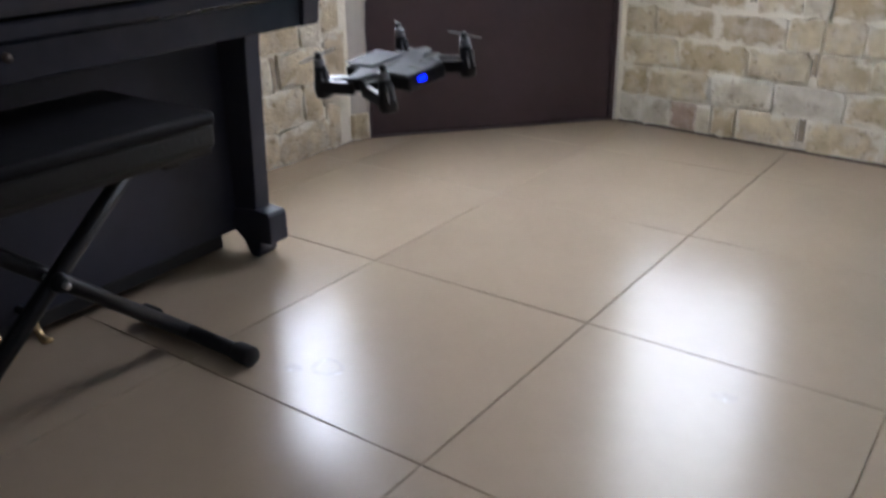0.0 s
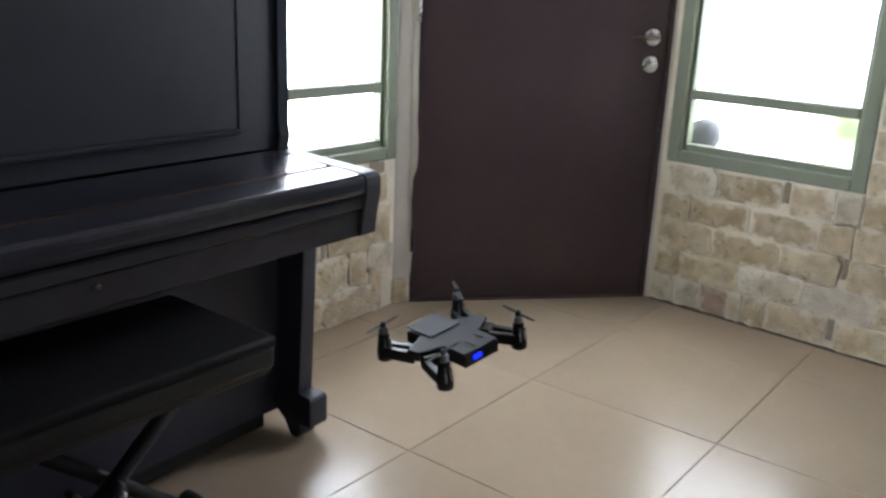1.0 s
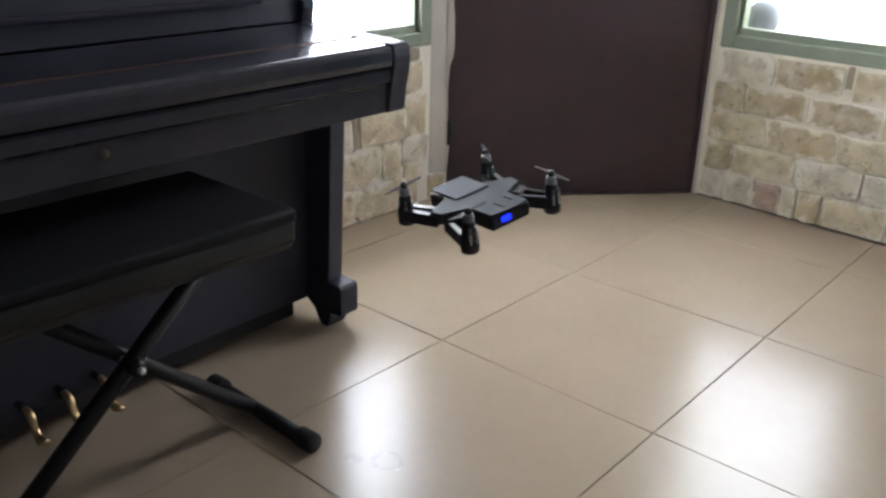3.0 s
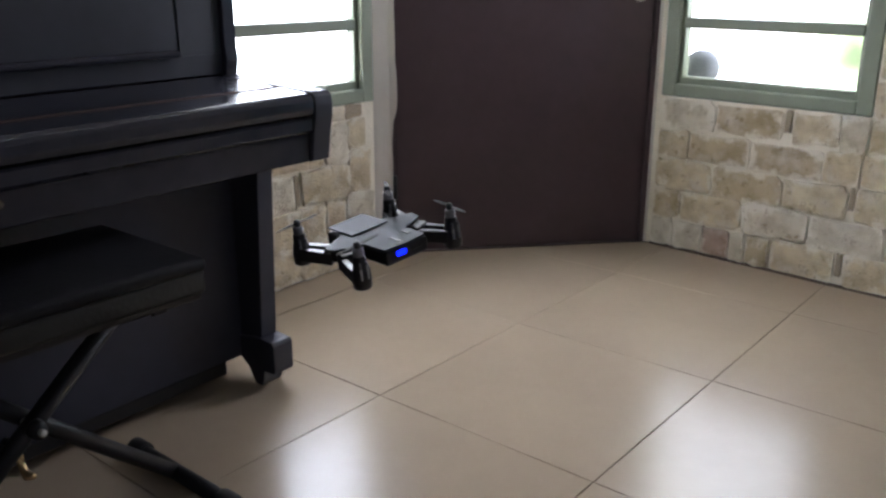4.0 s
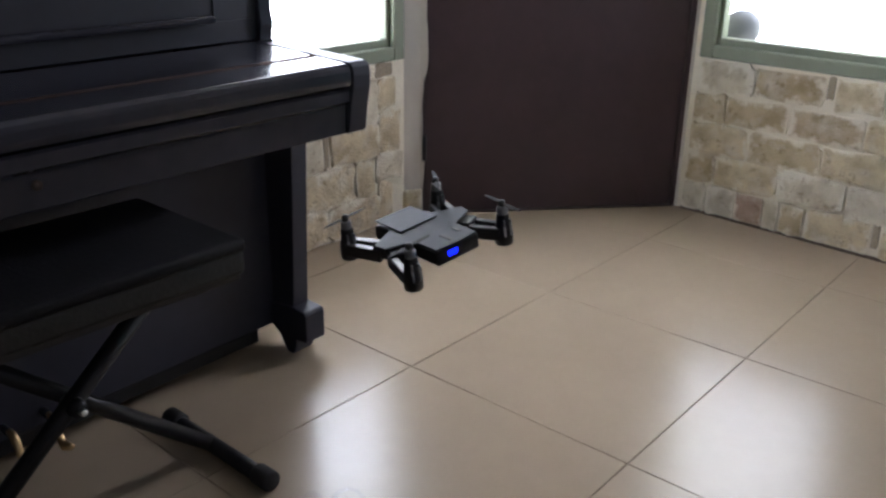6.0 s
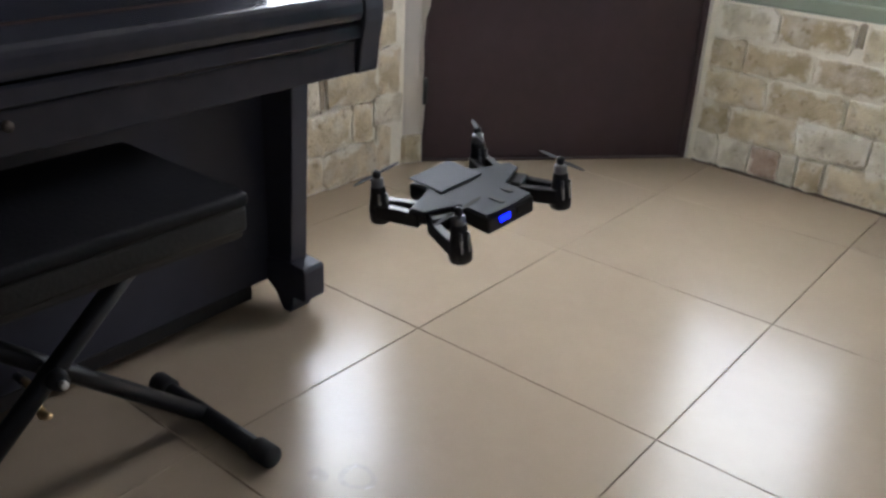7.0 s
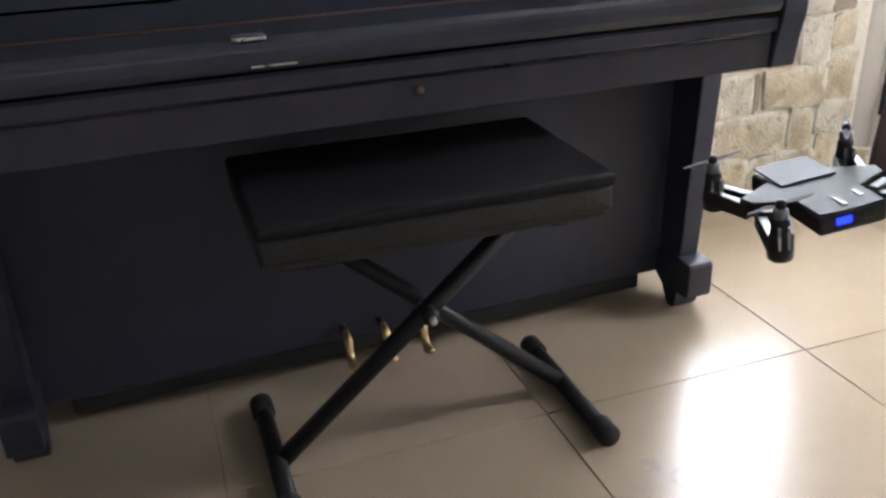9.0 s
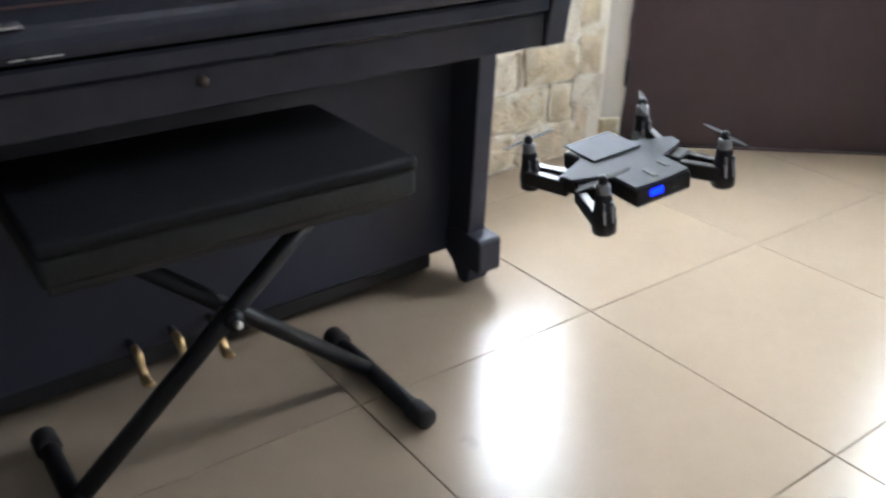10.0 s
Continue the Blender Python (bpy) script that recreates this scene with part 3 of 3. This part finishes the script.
# ---- drone ----
def drone():
    d = empty("quadcopter_drone")
    d.matrix_basis = pose(0.556, -0.572, 0.648, 7.9, 0, -7.7)
    d.scale = (0.88, 0.88, 0.88)
    tagged(d, "small grey and black folding drone hovering above the tiles", "drone")
    part("body", box(-0.074, 0.074, -0.041, 0.041, -0.017, 0.006, 0.004, 3), DRONE, d)
    cover = [(-0.014, -0.088), (0.006, -0.084), (0.024, -0.041), (0.070, -0.040), (0.073, -0.012), (0.073, 0.012), (0.070, 0.040), (0.024, 0.041), (0.006, 0.084), (-0.014, 0.088), (-0.036, 0.042), (-0.048, 0.038), (-0.048, -0.038), (-0.036, -0.042)]
    part("top_cover", slab(cover, 0.0062, 0.0092, "z", 0.0008, 1), GREY, d, "smooth grey top cover")
    part("battery_cover", box(-0.078, -0.014, -0.036, 0.036, 0.0094, 0.0118, 0.001), PALE, d, "pale grey battery cover")
    part("vent", box(0.040, 0.062, -0.006, 0.000, 0.0094, 0.0104), DRONE, d)
    part("vent", box(0.034, 0.050, 0.022, 0.028, 0.0094, 0.0104), DRONE, d)
    part("front_light", box(0.0735, 0.0765, -0.022, -0.004, -0.006, 0.002, 0.001, 1), LED, d, "lit blue front light")
    part("camera_window", box(0.0735, 0.0752, 0.008, 0.026, -0.007, 0.003, 0.001, 1), DRONE, d)
    for sx in (-1, 1):
        for sy in (-1, 1):
            root, tip = Vector((sx * 0.016, sy * 0.066, -0.004)), Vector((sx * 0.075, sy * 0.090, -0.010))
            ax = (tip - root).normalized()
            side = Vector((-ax.y, ax.x, 0))
            bm = None
            # each arm is an open fork of two flat bars, deeper at its shoulder
            for k in (-1, 1):
                a0, a1 = root + side * (k * 0.013), tip + side * (k * 0.009)
                bars = [a0 + side * 0.006, a1 + side * 0.0055, a1 - side * 0.0055, a0 - side * 0.006]
                bm = slab([tuple(q.xy) for q in bars], -0.020, 0.000, "z", 0.0015, 1, bm)
            bm = slab([tuple((root + side * q + ax * o).xy) for q, o in ((-0.016, -0.012), (0.016, -0.012), (0.016, 0.014), (-0.016, 0.014))], -0.015, 0.004, "z", 0.002, 1, bm)
            arm = part("arm", bm, DRONE, d)
            at = Matrix.Translation(tip)
            pod = [(0.012, -0.019), (0.0142, -0.017), (0.0146, -0.002), (0.0128, 0.008), (0.0108, 0.016), (0.0098, 0.028), (0.0085, 0.031)]
            part("motor_pod", turned(pod, 16), DRONE, arm, "", True, at)
            part("motor", turned([(0.0078, 0.030), (0.0082, 0.032), (0.0082, 0.041), (0.005, 0.043)], 16), GUNMETAL, arm, "silver motor can", True, at)
            for q in (-1, 1):
                part("silver_trim", box(q * 0.005 - 0.0012, q * 0.005 + 0.0012, -0.0142, -0.0095, -0.002, 0.024), SILVER, arm, "silver trim strip", False, at @ pose(0, 0, 0, 0, 0, 77))
            part("hub", turned([(0.0045, 0.043), (0.0058, 0.046), (0.005, 0.051), (0.002, 0.053)], 12), DRONE, arm, "", True, at)
            turn = random.uniform(0, 180)
            blade = None
            for h in (0, 180):
                b = slab([(0.003, -0.002), (0.016, -0.0045), (0.038, -0.003), (0.043, 0.0), (0.036, 0.002), (0.012, 0.003)], 0.0475, 0.0482, "z")
                bmesh.ops.transform(b, matrix=pose(0, 0, 0, 0, 0, h), verts=b.verts)
                blade = merge(blade, b)
            part("propeller", blade, RUBBER, arm, "", False, at @ pose(0, 0, 0, 0, 0, turn))


drone()

# ---- teal board on the brick wall ----
board = empty("wall_board")
board.matrix_basis = RIGHT_POSE @ pose(0.988, 0, 0.25)
tagged(board, "flat teal painted board fixed on the brick wall", "board")
part("panel", box(0, 0.9, -0.058, -0.038, 0, 1.2, 0.004), TEAL, board)
for bx in (0.1, 0.8):
    part("batten", box(bx - 0.02, bx + 0.02, -0.037, -0.002, 0.05, 1.15, 0.003), TEAL, board)


# ---- bricks ----
def brick_meshes(count, name, mat):
    """Uneven brick faces, one metre wide and high before scaling, proud towards -y."""
    made = []
    for _ in range(count):
        xs, zs = (0.0, 0.09, 0.5, 0.91, 1.0), (0.0, 0.16, 0.84, 1.0)
        verts, faces = [], []
        for j, z in enumerate(zs):
            for i, x in enumerate(xs):
                rim = i in (0, 4) or j in (0, 3)
                corner = i in (0, 4) and j in (0, 3)
                depth = random.uniform(0.30, 0.85) if rim else random.uniform(0.62, 1.12)
                jx, jz = random.uniform(-0.028, 0.028), random.uniform(-0.085, 0.085)
                if corner:
                    jx += (0.02 if i == 0 else -0.02)
                    jz += (0.05 if j == 0 else -0.05)
                verts.append((x + jx, -depth, z + jz))
        for j in range(3):
            for i in range(4):
                a = j * 5 + i
                faces.append((a, a + 1, a + 6, a + 5))
        ring = [0, 1, 2, 3, 4, 9, 14, 19, 18, 17, 16, 15, 10, 5]
        base = len(verts)
        for r in ring:
            verts.append((verts[r][0], 0.15, verts[r][2]))
        for k in range(len(ring)):
            q = (k + 1) % len(ring)
            faces.append((ring[q], ring[k], base + k, base + q))
        me = bpy.data.meshes.new(name)
        me.from_pydata(verts, [], faces)
        me.materials.append(mat)
        for f in me.polygons:
            f.use_smooth = f.index < 12
        me.update()
        made.append(me)
    return made


def lay(parent, name, meshes, x0, x1, courses, mean, gap, holes, proud):
    """Courses of pieces with broken joints, cut round the openings."""
    for k, (z0, z1) in enumerate(zip(courses, courses[1:])):
        spans = [(x0, x1)]
        for a, b, lo, hi in holes:
            if z1 > lo + 0.02 and z0 < hi - 0.02:
                spans = [s for u, v in spans for s in ((u, min(v, a)), (max(u, b), v)) if s[1] - s[0] > 0.02]
        for u, v in spans:
            x = u
            first = True
            while x < v - 0.01:
                w = mean * random.uniform(0.78, 1.2) * (0.55 if first and k % 2 else 1)
                first = False
                if v - (x + w) < mean * 0.35:
                    w = v - x
                ob = new(name, random.choice(meshes))
                ob.parent = parent
                dz, dh = random.uniform(-0.005, 0.005), random.uniform(-0.008, 0.003)
                ob.matrix_basis = Matrix.LocRotScale((x + gap / 2, 0, z0 + gap / 2 + dz), Euler((0, radians(random.uniform(-1.3, 1.3)), 0)), (w - gap, proud * random.choice((0.45, 0.7, 0.9, 1.1, 1.4, 1.9)), z1 - z0 - gap + dh))
                x += w


def set_piece(parent, name, forms, x0, x1, z0, z1, proud):
    """One brick or stone filling a rectangle of the wall's face."""
    ob = new(name, random.choice(forms))
    ob.parent = parent
    turn = Euler((0, radians(random.uniform(-1.2, 1.2)), 0))
    ob.matrix_basis = Matrix.LocRotScale((x0, 0, z0), turn, (x1 - x0, proud, z1 - z0))


TONES = {"t": brick_meshes(10, "brick", BRICK), "b": brick_meshes(6, "brick", BRICK_BROWN), "w": brick_meshes(8, "brick", BRICK_PALE), "r": brick_meshes(2, "brick", BRICK_RED), "d": brick_meshes(3, "brick", GAP_DARK)}
COURSE = 0.1128
# the courses under the window, bottom up: where each brick ends along the wall, and its tone
# tone d is a dark piece standing in for a shaded gap
LAID = [
    ((0.115, "w"), (0.232, "w"), (0.342, "r"), (0.402, "w"), (0.492, "b"), (0.713, "t"), (0.740, "d"), (0.985, "t")),
    ((0.135, "b"), (0.376, "t"), (0.612, "w"), (0.853, "w"), (1.08, "t")),
    ((0.248, "t"), (0.510, "b"), (0.727, "t"), (0.750, "d"), (0.923, "t")),
    ((0.149, "t"), (0.387, "b"), (0.634, "b"), (0.756, "t"), (0.886, "t")),
    ((0.244, "w"), (0.489, "b"), (0.517, "d"), (0.674, "t"), (0.766, "w"), (0.954, "b")),
]
for k, course in enumerate(LAID):
    x, z = 0.02, 0.002 + k * COURSE
    for end, tone in course:
        depth = 0.007 if tone == "d" else random.uniform(0.010, 0.021)
        lift = 0.035 if tone == "d" else 0.0035
        set_piece(wall_right, "brick", TONES[tone], x + 0.003, end - 0.0025, z + lift, z + COURSE - 0.003, depth)
        x = end
    lay(wall_right, "brick", TONES["t"] + TONES["b"], x, 2.3, [z, z + COURSE], 0.235, 0.010, [], 0.017)
rows = [0.002 + COURSE * k for k in range(5, 25)]
rows[-1] = ROOM_H - 0.003
lay(wall_right, "brick", TONES["t"] + TONES["b"] + TONES["w"][:3], 0.022, 2.3, rows, 0.235, 0.010, [WIN_R], 0.017)

stone_forms, pale_forms = brick_meshes(8, "stone", STONE), brick_meshes(5, "stone", STONE_PALE)
# dark pieces: the narrow upright one replaces a shaded gap between stones
dark_forms = brick_meshes(2, "stone", GAP_DARK)
# stones beside the door, from the floor up: from, to (along y), bottom, top
for y0, y1, z0, z1, forms in (
        (0.298, 0.420, 0.004, 0.122, stone_forms), (0.425, 0.660, 0.004, 0.120, stone_forms), (0.664, 0.733, 0.004, 0.158, stone_forms),
        (0.300, 0.548, 0.128, 0.244, stone_forms), (0.553, 0.645, 0.126, 0.250, stone_forms), (0.650, 0.785, 0.164, 0.262, pale_forms),
        (0.300, 0.416, 0.250, 0.366, pale_forms), (0.421, 0.443, 0.254, 0.360, dark_forms), (0.447, 0.664, 0.256, 0.372, stone_forms),
        (0.669, 0.770, 0.268, 0.410, stone_forms), (0.300, 0.552, 0.378, 0.470, stone_forms), (0.556, 0.664, 0.378, 0.515, pale_forms),
        (0.668, 0.750, 0.416, 0.515, stone_forms), (0.300, 0.546, 0.475, 0.566, pale_forms), (0.551, 0.655, 0.521, 0.566, pale_forms),
        (0.659, 0.738, 0.521, 0.566, dark_forms)):
    set_piece(wall_left, "stone", forms, y0 - BACK_Y, y1 - BACK_Y, z0, z1, 0.006 if forms is dark_forms else random.uniform(0.010, 0.021))
lay(wall_left, "stone", stone_forms, LEFT_LEN - 1.7, 0.296 - BACK_Y, [0.002, 0.105, 0.215, 0.345, 0.46, 0.568], 0.19, 0.008, [], 0.02)


# ---- floor tiles ----
def clip(poly, nx, ny, c):
    """The part of a polygon where nx * x + ny * y <= c."""
    out = []
    for (ax, ay), (bx, by) in zip(poly, poly[1:] + poly[:1]):
        da, db = nx * ax + ny * ay - c, nx * bx + ny * by - c
        if da <= 0:
            out.append((ax, ay))
        if da * db < 0:
            s = da / (da - db)
            out.append((ax + s * (bx - ax), ay + s * (by - ay)))
    return out


def tile_mesh(poly):
    r = 0.0009
    cx, cy = sum(p[0] for p in poly) / len(poly), sum(p[1] for p in poly) / len(poly)
    b = bmesh.new()
    def ring(shrink, z):
        return [b.verts.new((cx + (x - cx) * (1 - shrink), cy + (y - cy) * (1 - shrink), z)) for x, y in poly]
    r0, r1, r2 = ring(0, -0.009), ring(0, -r), ring(r / 0.3, 0.0)
    for lo, hi in ((r0, r1), (r1, r2)):
        for k in range(len(poly)):
            q = (k + 1) % len(poly)
            b.faces.new((lo[k], lo[q], hi[q], hi[k]))
    b.faces.new(r2)
    bmesh.ops.recalc_face_normals(b, faces=b.faces)
    me = bpy.data.meshes.new("tile")
    b.to_mesh(me)
    b.free()
    me.materials.append(TILE)
    return me


STEP, JOINT = 0.6, 0.0026
TILE_X, TILE_Y = 0.003, 0.002
h = STEP / 2 - JOINT / 2
whole = tile_mesh([(-h, -h), (h, -h), (h, h), (-h, h)])
du, dr = radians(DOOR_TURN), radians(RIGHT_TURN)
limits = [(-1, 0, -LEFT_X + 0.01),
          (-math.sin(du), math.cos(du), -math.sin(du) * DOOR_A[0] + math.cos(du) * DOOR_A[1] + 0.012),
          (-math.sin(dr), math.cos(dr), -math.sin(dr) * DOOR_B[0] + math.cos(dr) * DOOR_B[1] + 0.01),
          (1, 0, SIDE_X + 0.01), (0, -1, -BACK_Y + 0.01)]
for i in range(-2, 6):
    for j in range(-6, 3):
        cx, cy = TILE_X + (i + 0.5) * STEP, TILE_Y + (j + 0.5) * STEP
        square = [(cx - h, cy - h), (cx + h, cy - h), (cx + h, cy + h), (cx - h, cy + h)]
        poly = square
        for nx, ny, c in limits:
            poly = clip(poly, nx, ny, c) if poly else poly
        if len(poly) < 3:
            continue
        cut = poly != square
        area = abs(sum(a[0] * b[1] - b[0] * a[1] for a, b in zip(poly, poly[1:] + poly[:1]))) / 2
        if area < 0.002:
            continue
        ob = new("tile", tile_mesh([(x - cx, y - cy) for x, y in poly]) if cut else whole)
        ob.location = (cx, cy, random.uniform(-0.0003, 0.0003))
        ob.parent = floor

# dried water mark on the tiles
ring = bmesh.new()
inner, outer = [], []
for k in range(28):
    a = 2 * math.pi * k / 28
    w = 1 + 0.06 * math.sin(3 * a + 1) + random.uniform(-0.03, 0.03)
    inner.append(ring.verts.new((0.024 * w * math.cos(a), 0.022 * w * math.sin(a), 0)))
    outer.append(ring.verts.new((0.036 * w * math.cos(a), 0.031 * w * math.sin(a), 0)))
for k in range(28):
    q = (k + 1) % 28
    ring.faces.new((inner[k], outer[k], outer[q], inner[q]))
STAIN = material("dried_stain", (0.41, 0.33, 0.245), 0.255, vary=0.12, scale=40, rough_vary=0.03)
part("water_mark", ring, STAIN, floor, "faint dried ring mark", False, pose(0.262, -0.455, 0.0009))
for (mx, my), size in (((0.205, -0.497), 0.020), ((0.948, -0.118), 0.024)):
    blot = bmesh.new()
    blot.faces.new([blot.verts.new((size * (1 + random.uniform(-0.2, 0.2)) * math.cos(2 * math.pi * k / 18), 0.8 * size * (1 + random.uniform(-0.2, 0.2)) * math.sin(2 * math.pi * k / 18), 0)) for k in range(18)])
    part("smudge", blot, STAIN, floor, "faint dull smudge", False, pose(mx, my, 0.0009))
